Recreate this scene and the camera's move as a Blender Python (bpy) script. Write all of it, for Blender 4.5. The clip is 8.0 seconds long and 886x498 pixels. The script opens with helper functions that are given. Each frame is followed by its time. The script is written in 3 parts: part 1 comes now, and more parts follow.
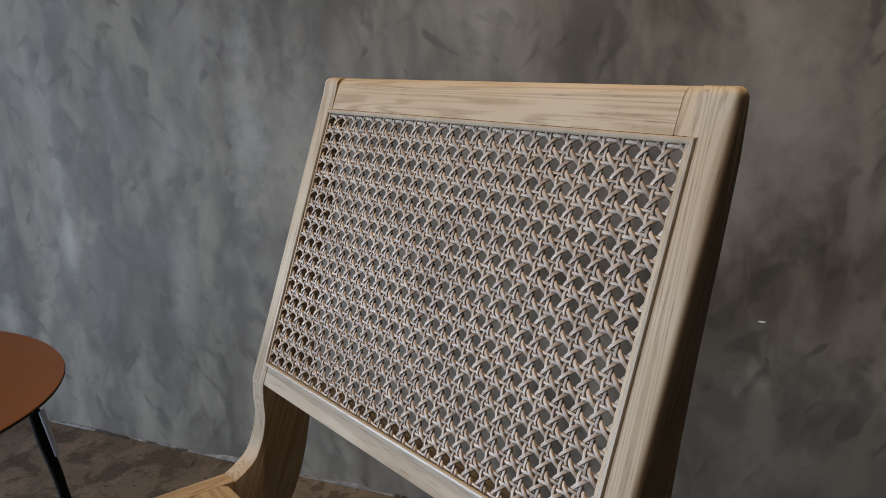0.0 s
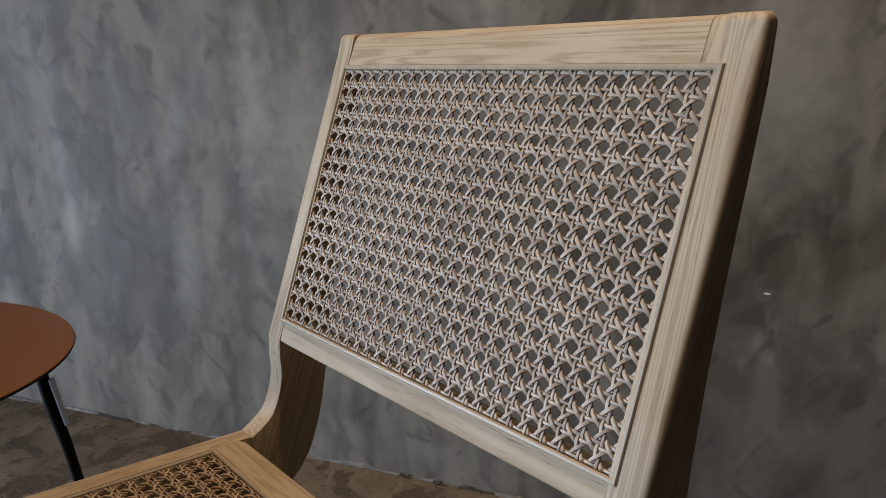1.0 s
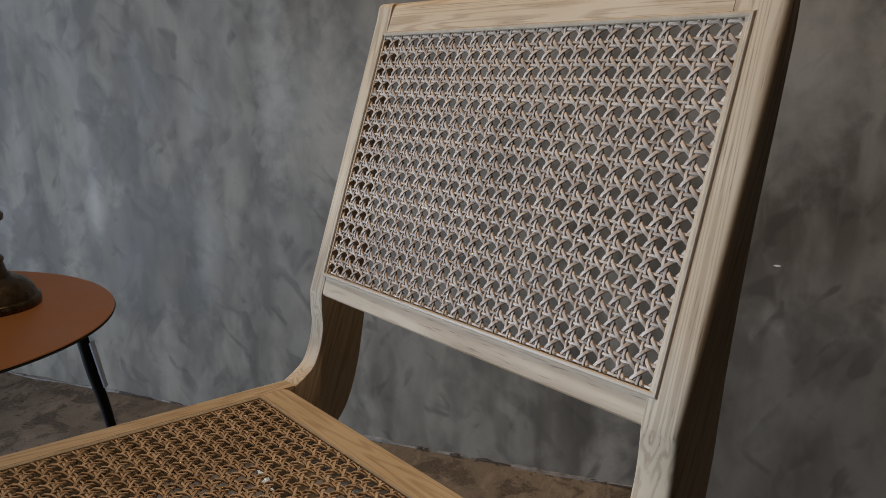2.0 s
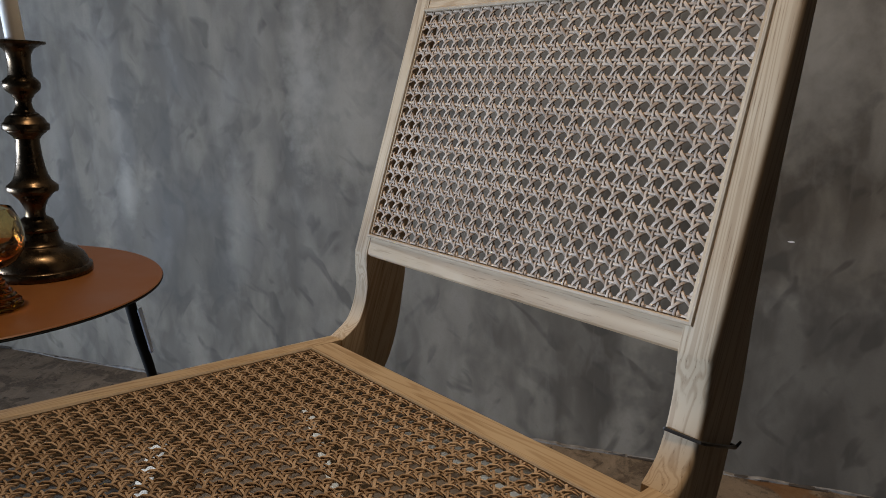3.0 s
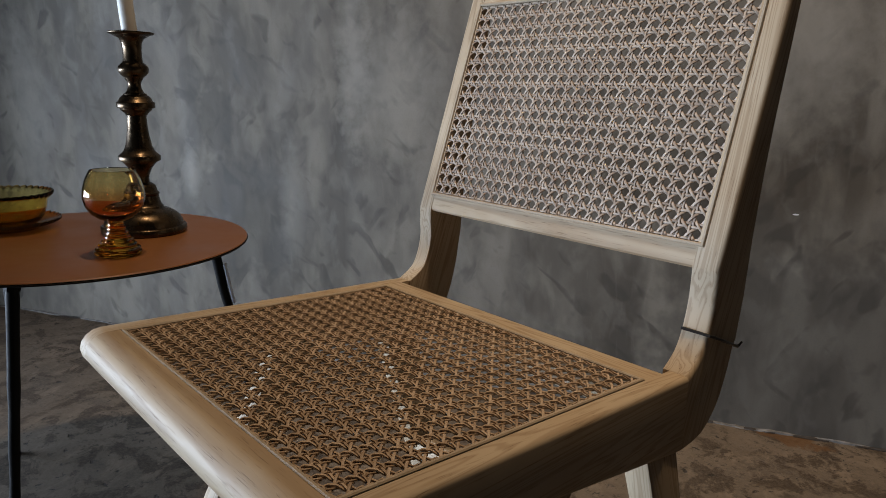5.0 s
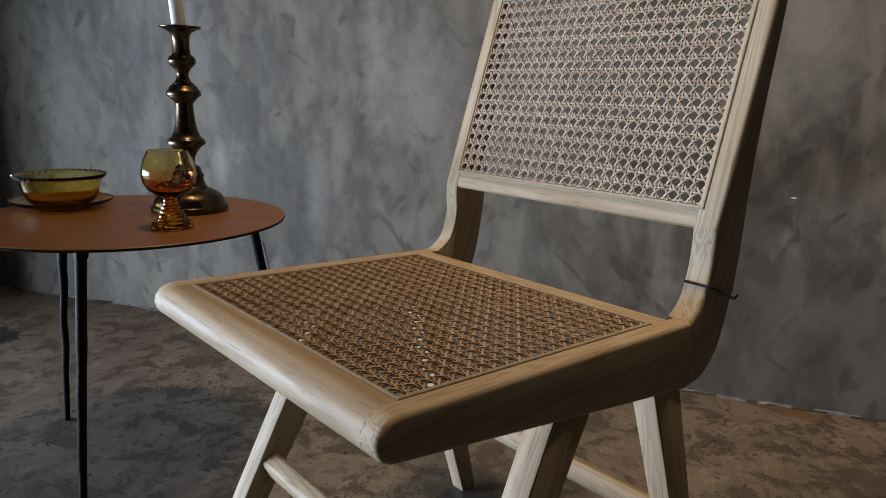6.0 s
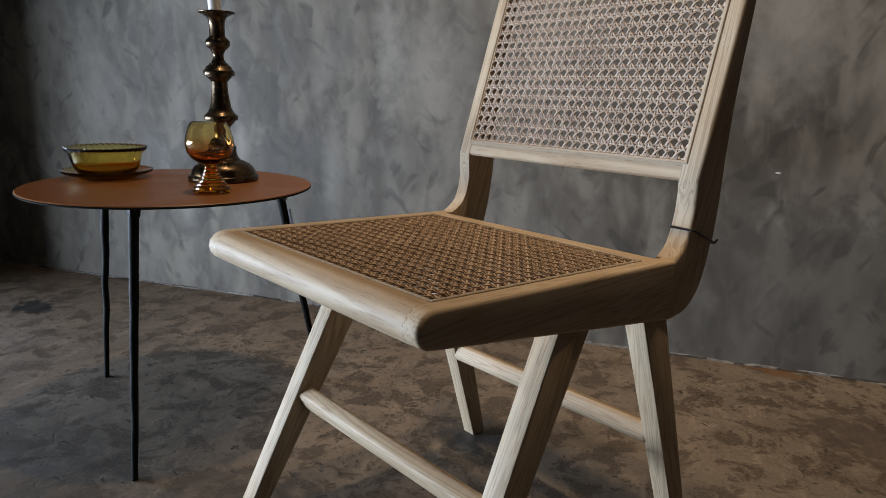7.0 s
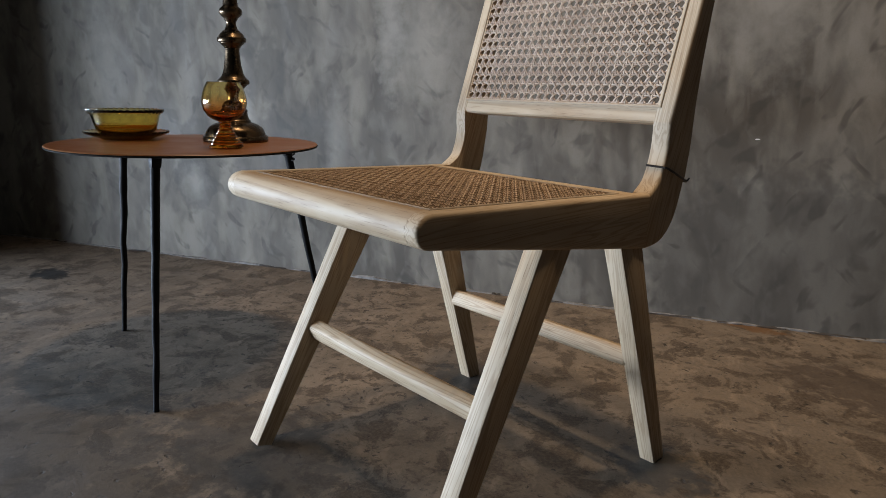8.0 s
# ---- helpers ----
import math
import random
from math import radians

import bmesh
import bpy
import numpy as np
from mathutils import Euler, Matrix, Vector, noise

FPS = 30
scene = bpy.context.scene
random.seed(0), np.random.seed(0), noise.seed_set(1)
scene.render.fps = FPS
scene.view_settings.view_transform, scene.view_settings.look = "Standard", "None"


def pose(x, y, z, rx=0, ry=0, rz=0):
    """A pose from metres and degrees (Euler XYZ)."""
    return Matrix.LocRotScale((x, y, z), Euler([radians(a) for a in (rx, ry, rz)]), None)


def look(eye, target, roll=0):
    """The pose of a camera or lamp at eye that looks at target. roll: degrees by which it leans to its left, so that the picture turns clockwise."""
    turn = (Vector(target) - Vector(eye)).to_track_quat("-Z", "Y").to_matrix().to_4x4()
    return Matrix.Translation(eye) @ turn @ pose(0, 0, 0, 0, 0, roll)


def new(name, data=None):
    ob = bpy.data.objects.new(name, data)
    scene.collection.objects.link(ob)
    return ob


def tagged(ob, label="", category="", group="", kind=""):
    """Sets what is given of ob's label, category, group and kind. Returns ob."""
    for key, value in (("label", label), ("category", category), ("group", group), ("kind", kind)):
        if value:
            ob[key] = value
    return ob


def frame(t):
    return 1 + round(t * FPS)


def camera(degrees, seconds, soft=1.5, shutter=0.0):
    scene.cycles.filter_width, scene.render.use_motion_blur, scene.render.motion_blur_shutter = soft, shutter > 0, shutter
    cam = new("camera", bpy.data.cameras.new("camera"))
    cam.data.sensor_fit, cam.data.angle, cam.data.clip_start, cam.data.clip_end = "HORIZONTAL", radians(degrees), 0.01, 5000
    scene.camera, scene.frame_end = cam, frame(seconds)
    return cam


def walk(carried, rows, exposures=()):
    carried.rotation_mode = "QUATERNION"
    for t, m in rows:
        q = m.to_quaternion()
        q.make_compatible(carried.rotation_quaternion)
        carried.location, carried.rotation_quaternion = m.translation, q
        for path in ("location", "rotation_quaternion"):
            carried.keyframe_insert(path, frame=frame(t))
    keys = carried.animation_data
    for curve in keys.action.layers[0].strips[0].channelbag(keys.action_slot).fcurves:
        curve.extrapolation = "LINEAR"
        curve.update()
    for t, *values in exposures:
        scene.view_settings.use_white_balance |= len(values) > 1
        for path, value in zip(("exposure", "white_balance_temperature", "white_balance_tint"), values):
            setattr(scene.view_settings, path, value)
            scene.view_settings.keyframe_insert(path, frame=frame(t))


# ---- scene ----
cam = camera(64.5, 8.0, 0.5)
PATH = [
    (0, (0.424, -0.09, 0.842), (-1.009, 1.226, 0.38), 1.4),
    (0.5, (0.422, -0.099, 0.817), (-1.003, 1.227, 0.358), 1.4),
    (1, (0.419, -0.116, 0.796), (-1.002, 1.215, 0.339), 1.4),
    (1.5, (0.423, -0.144, 0.779), (-0.994, 1.191, 0.323), 1.4),
    (3, (0.447, -0.243, 0.724), (-0.983, 1.082, 0.276), 1.3),
    (3.5, (0.463, -0.276, 0.72), (-0.973, 1.042, 0.273), 1.3),
    (4, (0.491, -0.311, 0.716), (-0.95, 1.001, 0.267), 1.3),
    (4.5, (0.515, -0.354, 0.707), (-0.934, 0.95, 0.259), 1.4),
    (6, (0.596, -0.483, 0.675), (-0.874, 0.799, 0.235), 1.3),
    (6.5, (0.64, -0.542, 0.66), (-0.83, 0.74, 0.22), 1.4),
    (7, (0.68, -0.586, 0.639), (-0.789, 0.696, 0.196), 1.3),
    (7.5, (0.727, -0.626, 0.62), (-0.74, 0.658, 0.174), 1.3),
    (8, (0.768, -0.656, 0.574), (-0.7, 0.627, 0.127), 1.3),
]
walk(cam, [(t, look(eye, target, roll)) for t, eye, target, roll in PATH],
     [(0, -0.30), (1.5, -0.33), (3, -0.32), (4.5, -0.28), (6, -0.11), (7, 0.03), (8, 0.17)])


# ---- world and lights ----
world = bpy.data.worlds.new("world")
scene.world = world
world.use_nodes = True
wn = world.node_tree
sky = wn.nodes.new("ShaderNodeTexSky")
sky.sky_type = "NISHITA"
sky.sun_disc = False
sky.sun_elevation = radians(35)
sky.sun_rotation = radians(200)
wn.links.new(sky.outputs[0], wn.nodes["Background"].inputs[0])
wn.nodes["Background"].inputs[1].default_value = 0.08

# The back wall's own axes: s along it, n out of it into the room.
WALL_ANGLE = 29.2
ROOM = pose(-1.0, 0.505, 0, 0, 0, WALL_ANGLE)
WEST, EAST, SOUTH, HIGH = -2.4, 4.6, 4.6, 3.2


def room_point(s, n, z):
    return ROOM @ Vector((s, -n, z))


def area_lamp(name, at, aim, wide, tall, watts, colour):
    data = bpy.data.lights.new(name, "AREA")
    data.shape, data.size, data.size_y, data.energy, data.color = "RECTANGLE", wide, tall, watts, colour
    ob = new(name, data)
    ob.matrix_world = look(at, aim)
    return ob


def spot_lamp(name, at, aim, watts, colour, cone, radius):
    data = bpy.data.lights.new(name, "SPOT")
    data.energy, data.color, data.spot_size, data.spot_blend, data.shadow_soft_size = watts, colour, radians(cone), 0.9, radius
    ob = new(name, data)
    ob.matrix_world = look(at, aim)
    return ob


WIN_N0, WIN_N1, WIN_Z0, WIN_Z1 = 0.8, 3.0, 0.22, 0.58
area_lamp("window_light", room_point(WEST - 0.02, (WIN_N0 + WIN_N1) / 2, (WIN_Z0 + WIN_Z1) / 2),
          room_point(WEST + 1, (WIN_N0 + WIN_N1) / 2, (WIN_Z0 + WIN_Z1) / 2),
          WIN_N1 - WIN_N0, WIN_Z1 - WIN_Z0, 202, (0.695, 0.84, 1.06))
# Two ceiling spots in a row along the wall, tilted towards it; they throw the table's round shadow on the floor.
for at, aim, watts in (((0.20, 0.33), (0.42, 1.05), 130), ((-0.33, 0.07), (-0.45, 0.72), 106)):
    spot_lamp("ceiling_spot", Vector((*at, 3.1)), Vector((*aim, 0.4)), watts, (1.0, 0.74, 0.49), 72, 0.07)


# ---- materials ----
def material(name):
    m = bpy.data.materials.new(name)
    m.use_nodes = True
    return m, m.node_tree, m.node_tree.nodes["Principled BSDF"]


def wire(tree, a, b):
    tree.links.new(a, b)


def coords(tree, scale=(1, 1, 1), rot=(0, 0, 0), loc=(0, 0, 0)):
    tc = tree.nodes.new("ShaderNodeTexCoord")
    turn = tree.nodes.new("ShaderNodeMapping")
    turn.inputs["Rotation"].default_value = [radians(a) for a in rot]
    turn.inputs["Location"].default_value = loc
    wire(tree, tc.outputs["Object"], turn.inputs["Vector"])
    grow = tree.nodes.new("ShaderNodeMapping")
    grow.inputs["Scale"].default_value = scale
    wire(tree, turn.outputs[0], grow.inputs["Vector"])
    return grow.outputs[0]


def noise_tex(tree, vec, scale, detail=4.0, rough=0.55, distort=0.0):
    n = tree.nodes.new("ShaderNodeTexNoise")
    n.inputs["Scale"].default_value = scale
    n.inputs["Detail"].default_value = detail
    n.inputs["Roughness"].default_value = rough
    n.inputs["Distortion"].default_value = distort
    wire(tree, vec, n.inputs["Vector"])
    return n.outputs["Fac"]


def ramp(tree, fac, stops):
    r = tree.nodes.new("ShaderNodeValToRGB")
    el = r.color_ramp.elements
    while len(el) < len(stops):
        el.new(0.5)
    for e, (p, c) in zip(el, stops):
        e.position = p
        e.color = (*c, 1) if len(c) == 3 else c
    wire(tree, fac, r.inputs["Fac"])
    return r.outputs["Color"]


def grey(tree, fac, a, b, lo=0.0, hi=1.0):
    return ramp(tree, fac, [(a, (lo,) * 3), (b, (hi,) * 3)])


def mix(tree, fac, a, b, how="MIX"):
    m = tree.nodes.new("ShaderNodeMix")
    m.data_type, m.blend_type = "RGBA", how
    for sock, v in ((m.inputs["Factor"], fac), (m.inputs[6], a), (m.inputs[7], b)):
        if isinstance(v, (int, float)):
            sock.default_value = v
        elif isinstance(v, tuple):
            sock.default_value = (*v, 1)
        else:
            wire(tree, v, sock)
    return m.outputs[2]


def calc(tree, how, a, b=0.0):
    m = tree.nodes.new("ShaderNodeMath")
    m.operation = how
    for sock, v in ((m.inputs[0], a), (m.inputs[1], b)):
        if isinstance(v, (int, float)):
            sock.default_value = v
        else:
            wire(tree, v, sock)
    return m.outputs[0]


def bump(tree, bsdf, height, strength, distance):
    b = tree.nodes.new("ShaderNodeBump")
    b.inputs["Strength"].default_value = strength
    b.inputs["Distance"].default_value = distance
    wire(tree, height, b.inputs["Height"])
    wire(tree, b.outputs[0], bsdf.inputs["Normal"])


def spot_mask(tree, vec, at, radii, soft=0.35):
    """1 inside an ellipsoid round a place, falling to 0 outside it."""
    sub = tree.nodes.new("ShaderNodeVectorMath")
    sub.operation = "SUBTRACT"
    sub.inputs[1].default_value = at
    wire(tree, vec, sub.inputs[0])
    div = tree.nodes.new("ShaderNodeVectorMath")
    div.operation = "DIVIDE"
    div.inputs[1].default_value = radii
    wire(tree, sub.outputs[0], div.inputs[0])
    ln = tree.nodes.new("ShaderNodeVectorMath")
    ln.operation = "LENGTH"
    wire(tree, div.outputs[0], ln.inputs[0])
    return ln.outputs["Value"]


def ash_wood(name, rot, along, figure=40, lines=85.0, swirl=0.3):
    """Pale open-grained ash; along: the axis, after the turn, that the grain follows."""
    m, t, b = material(name)
    fine = [1.0, 1.0, 1.0]
    fine[along] = 0.045
    v = coords(t, tuple(fine), rot)
    info = t.nodes.new("ShaderNodeObjectInfo")
    shift = t.nodes.new("ShaderNodeVectorMath")
    shift.operation = "MULTIPLY_ADD"
    shift.inputs[1].default_value = (1, 1, 1)
    wire(t, v, shift.inputs[0])
    comb = t.nodes.new("ShaderNodeCombineXYZ")
    for k in range(3):
        wire(t, calc(t, "MULTIPLY", info.outputs["Random"], 3.7 + k), comb.inputs[k])
    wire(t, comb.outputs[0], shift.inputs[2])
    v = shift.outputs[0]
    broad = noise_tex(t, v, figure, 2, 0.5, swirl)
    rings = calc(t, "SINE", calc(t, "MULTIPLY", broad, lines))
    rings = calc(t, "MULTIPLY_ADD", rings, 0.5)
    t.nodes[-1].inputs[2].default_value = 0.5
    pores = noise_tex(t, v, 800, 2, 0.6)
    streak = noise_tex(t, v, 400, 3, 0.6)
    tint = noise_tex(t, coords(t, (1, 1, 1)), 9, 3)
    base = mix(t, grey(t, tint, 0.35, 0.65), (0.447, 0.341, 0.222), (0.500, 0.407, 0.287))
    late = mix(t, calc(t, "MULTIPLY", grey(t, rings, 0.50, 0.98), 0.48), base, (0.278, 0.183, 0.101))
    lined = mix(t, calc(t, "MULTIPLY", grey(t, streak, 0.57, 0.70), 0.34), late, (0.182, 0.114, 0.060))
    dots = calc(t, "MULTIPLY", grey(t, pores, 0.60, 0.70), grey(t, rings, 0.35, 0.9))
    col = mix(t, calc(t, "MULTIPLY", dots, 0.45), lined, (0.120, 0.073, 0.038))
    wire(t, col, b.inputs["Base Color"])
    wire(t, grey(t, streak, 0.2, 0.8, 0.52, 0.68), b.inputs["Roughness"])
    b.inputs["Specular IOR Level"].default_value = 0.3
    bump(t, b, calc(t, "SUBTRACT", 1.0, dots), 0.25, 0.0006)
    return m


def cane_material(name, dark, pale):
    m, t, b = material(name)
    info = t.nodes.new("ShaderNodeObjectInfo")
    v = coords(t)
    a = noise_tex(t, v, 60, 3)
    g = noise_tex(t, v, 900, 2)
    per = mix(t, info.outputs["Random"], dark, pale)
    col = mix(t, calc(t, "MULTIPLY", grey(t, a, 0.52, 0.74), 0.4), per, (0.272, 0.17, 0.088))
    col = mix(t, calc(t, "MULTIPLY", grey(t, g, 0.55, 0.75), 0.4), col, (0.204, 0.136, 0.082))
    wire(t, col, b.inputs["Base Color"])
    b.inputs["Roughness"].default_value = 0.52
    bump(t, b, g, 0.2, 0.0004)
    return m


def wall_material():
    m, t, b = material("trowelled_plaster")
    v = coords(t)
    zone = noise_tex(t, coords(t, (1, 1, 0.7), (0, 0, 0), (1, 3, 6)), 1.9, 2, 0.5, 0.2)
    sweep = noise_tex(t, coords(t, (1, 1, 0.16)), 6.5, 2, 0.5, 0.25)
    cloud = noise_tex(t, coords(t, (1, 1, 0.38), (0, 3, 0), (7, 1, 5)), 10, 3, 0.5, 0.3)
    cloud2 = noise_tex(t, coords(t, (1, 1, 0.42), (0, -5, 0), (4, 2, 8)), 8, 3, 0.5, 0.3)
    dab = noise_tex(t, coords(t, (1, 1, 0.5), (0, 46, 0)), 24, 2, 0.45, 0.5)
    dab2 = noise_tex(t, coords(t, (1, 1, 0.45), (0, -30, 0), (3, 1, 2)), 24, 2, 0.45, 0.5)
    where = noise_tex(t, coords(t, (1, 1, 1), (0, 0, 0), (2, 9, 4)), 4.5, 2)
    grain = noise_tex(t, v, 240, 4, 0.6)
    scuff = noise_tex(t, coords(t, (1, 1, 0.12), (0, 4, 0), (9, 4, 1)), 55, 3, 0.6)
    col = mix(t, grey(t, zone, 0.32, 0.68), (0.079, 0.066, 0.049), (0.148, 0.128, 0.100))
    col = mix(t, calc(t, "MULTIPLY", grey(t, sweep, 0.44, 0.60), 0.8), col, (0.207, 0.182, 0.145))
    col = mix(t, calc(t, "MULTIPLY", grey(t, cloud2, 0.48, 0.62), 0.62), col, (0.067, 0.056, 0.042))
    col = mix(t, calc(t, "MULTIPLY", grey(t, cloud, 0.50, 0.63), 0.65), col, (0.233, 0.208, 0.166))
    patch = noise_tex(t, coords(t, (1, 1, 0.55), (0, 10, 0), (5, 7, 3)), 21, 3, 0.5, 0.4)
    col = mix(t, calc(t, "MULTIPLY", grey(t, patch, 0.50, 0.64), 0.34), col, (0.078, 0.067, 0.053))
    col = mix(t, calc(t, "MULTIPLY", grey(t, patch, 0.34, 0.49, 1, 0), 0.30), col, (0.235, 0.212, 0.176))
    col = mix(t, calc(t, "MULTIPLY", calc(t, "MULTIPLY", grey(t, dab, 0.57, 0.66), grey(t, where, 0.44, 0.58)), 0.6), col, (0.050, 0.043, 0.033))
    col = mix(t, calc(t, "MULTIPLY", calc(t, "MULTIPLY", grey(t, dab2, 0.57, 0.66), grey(t, where, 0.44, 0.58, 1, 0)), 0.6), col, (0.050, 0.043, 0.033))
    col = mix(t, calc(t, "MULTIPLY", grey(t, scuff, 0.60, 0.75), 0.25), col, (0.210, 0.186, 0.149))
    col = mix(t, calc(t, "MULTIPLY", grey(t, grain, 0.5, 0.8), 0.20), col, (0.071, 0.060, 0.046))
    wob = noise_tex(t, v, 30, 3)
    for (at, r, dark, light) in MARKS_AND_SHADING:
        d = calc(t, "ADD", spot_mask(t, v, at, r), calc(t, "MULTIPLY", calc(t, "SUBTRACT", wob, 0.5), 0.9))
        col = mix(t, calc(t, "MULTIPLY", grey(t, d, 0.75, 1.15, 1, 0), dark), col, (0.050, 0.044, 0.036))
        col = mix(t, calc(t, "MULTIPLY", grey(t, d, 0.10, 0.85, 1, 0), light), col, (0.300, 0.275, 0.230))
    col = mix(t, grey(t, spot_mask(t, v, FLECK, (0.0065, 0.2, 0.0018)), 0.8, 1.0, 1, 0), col, (0.8, 0.79, 0.77))
    wire(t, col, b.inputs["Base Color"])
    wire(t, grey(t, cloud, 0.3, 0.7, 0.62, 0.80), b.inputs["Roughness"])
    h = calc(t, "ADD", calc(t, "MULTIPLY", cloud2, 0.5), calc(t, "MULTIPLY", cloud, 0.35))
    h = calc(t, "SUBTRACT", h, calc(t, "MULTIPLY", grey(t, dab, 0.5, 0.7), 0.12))
    h = calc(t, "ADD", h, calc(t, "MULTIPLY", grain, 0.05))
    bump(t, b, h, 0.13, 0.012)
    return m


def floor_material():
    m, t, b = material("worn_concrete")
    v = coords(t)
    big = noise_tex(t, v, 2.6, 5, 0.6, 0.5)
    mid = noise_tex(t, v, 9, 6, 0.65, 0.6)
    blot = noise_tex(t, coords(t, (1, 1, 1), (0, 0, 20), (5, 2, 0)), 13, 7, 0.7, 0.5)
    smear = noise_tex(t, coords(t, (1, 0.35, 1), (0, 0, -35), (1, 6, 0)), 24, 6, 0.7, 0.4)
    grain = noise_tex(t, v, 150, 6, 0.75)
    pit = noise_tex(t, v, 40, 5, 0.65, 0.3)
    col = mix(t, grey(t, big, 0.35, 0.65), (0.114, 0.091, 0.068), (0.194, 0.155, 0.116))
    col = mix(t, calc(t, "MULTIPLY", grey(t, mid, 0.46, 0.66), 0.65), col, (0.077, 0.062, 0.047))
    col = mix(t, calc(t, "MULTIPLY", grey(t, smear, 0.53, 0.65), 0.6), col, (0.251, 0.201, 0.150))
    col = mix(t, calc(t, "MULTIPLY", grey(t, blot, 0.50, 0.56), 0.88), col, (0.045, 0.031, 0.020))
    col = mix(t, calc(t, "MULTIPLY", grey(t, grain, 0.42, 0.72), 0.45), col, (0.245, 0.201, 0.152))
    col = mix(t, calc(t, "MULTIPLY", grey(t, pit, 0.615, 0.655), 0.85), col, (0.023, 0.018, 0.013))
    speck = noise_tex(t, v, 75, 4, 0.6, 0.4)
    col = mix(t, calc(t, "MULTIPLY", calc(t, "MULTIPLY", grey(t, speck, 0.58, 0.63), grey(t, big, 0.42, 0.58)), 0.7), col, (0.030, 0.023, 0.017))
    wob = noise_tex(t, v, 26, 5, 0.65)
    for (at, r, tone, much) in STAINS_AND_SHADE:
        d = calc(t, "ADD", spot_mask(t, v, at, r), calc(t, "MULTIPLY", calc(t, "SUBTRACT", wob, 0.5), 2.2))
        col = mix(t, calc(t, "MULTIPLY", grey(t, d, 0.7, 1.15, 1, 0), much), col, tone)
    wire(t, col, b.inputs["Base Color"])
    wire(t, grey(t, mid, 0.3, 0.7, 0.45, 0.75), b.inputs["Roughness"])
    h = calc(t, "SUBTRACT", calc(t, "MULTIPLY", grain, 0.3), grey(t, pit, 0.62, 0.72))
    bump(t, b, h, 0.4, 0.004)
    return m


def plain(name, colour, rough, metal=0.0, spread=0.25, scale=40, relief=0.08):
    m, t, b = material(name)
    v = coords(t)
    n = noise_tex(t, v, scale, 4)
    dark = tuple(c * (1 - spread) for c in colour)
    lite = tuple(min(1, c * (1 + spread)) for c in colour)
    wire(t, mix(t, grey(t, n, 0.3, 0.7), dark, lite), b.inputs["Base Color"])
    wire(t, grey(t, n, 0.3, 0.7, max(0.02, rough - 0.08), rough + 0.08), b.inputs["Roughness"])
    b.inputs["Metallic"].default_value = metal
    if relief:
        bump(t, b, n, relief, 0.001)
    return m


def amber_glass(name, tint, low, z0, z1, clear=1.0):
    """Tinted glass that deepens from tint above to low below."""
    m, t, b = material(name)
    b.inputs["Transmission Weight"].default_value = clear
    b.inputs["IOR"].default_value = 1.47
    tc = t.nodes.new("ShaderNodeTexCoord")
    sep = t.nodes.new("ShaderNodeSeparateXYZ")
    wire(t, tc.outputs["Object"], sep.inputs[0])
    rng = t.nodes.new("ShaderNodeMapRange")
    rng.inputs[1].default_value, rng.inputs[2].default_value = z0, z1
    wire(t, sep.outputs[2], rng.inputs[0])
    wire(t, ramp(t, rng.outputs[0], [(0, low), (1, tint)]), b.inputs["Base Color"])
    b.inputs["Roughness"].default_value = 0.02
    return m


# Wall marks (in the wall's own axes) and floor stains, with painted light and shade.
MARKS_AND_SHADING = [((-0.20, 0, 0.36), (0.22, 0.2, 0.17), 0.45, 0.0), ((-0.53, 0, 0.34), (0.10, 0.2, 0.14), 0.55, 0.0), ((-0.26, 0, 0.61), (0.055, 0.2, 0.11), 0.5, 0.0),
         # First patch here: shade low on the right, painted as darker plaster.
         ((1.22, 0, 0.16), (0.42, 0.2, 0.26), 0.45, 0.0), ((-0.328, 0, 0.71), (0.045, 0.2, 0.06), 0.4, 0.1), ((-0.561, 0, 0.255), (0.085, 0.2, 0.10), 0.6, 0.65),
         ((-0.343, 0, 0.462), (0.045, 0.2, 0.11), 0.0, 0.75), ((0.132, 0, 0.78), (0.06, 0.2, 0.33), 0.0, 0.65), ((-0.04, 0, 0.40), (0.05, 0.2, 0.22), 0.0, 0.5),
         # Wide pale patches at upper left and right: light painted into the plaster.
         ((-0.52, 0, 0.97), (0.22, 0.2, 0.22), 0.0, 0.5), ((0.23, 0, 0.70), (0.18, 0.2, 0.26), 0.0, 0.55), ((0.61, 0, 0.96), (0.08, 0.2, 0.13), 0.0, 0.5),
         ((1.10, 0, 0.82), (0.16, 0.2, 0.30), 0.0, 0.6), ((-0.91, 0, 0.62), (0.10, 0.2, 0.40), 0.0, 0.45)]
FLECK = (1.11, 0, 0.4695)
STAINS_AND_SHADE = [((-1.555, -0.20, 0), (0.085, 0.055, 1), (0.012, 0.011, 0.010), 0.95), ((0.0, 1.06, 0), (0.09, 0.045, 1), (0.136, 0.068, 0.024), 0.8),
          # Dark patches round both rear feet; next line's second, round the front left.
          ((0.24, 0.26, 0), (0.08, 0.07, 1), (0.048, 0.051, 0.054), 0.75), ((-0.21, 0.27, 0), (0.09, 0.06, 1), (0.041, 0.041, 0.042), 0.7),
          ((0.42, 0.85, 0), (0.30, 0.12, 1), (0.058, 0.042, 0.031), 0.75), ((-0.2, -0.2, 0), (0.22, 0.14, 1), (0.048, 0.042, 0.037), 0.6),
          # Wide front-left patch: the weaker light there, painted into the floor colour.
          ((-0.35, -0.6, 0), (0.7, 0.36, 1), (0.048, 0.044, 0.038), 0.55)]

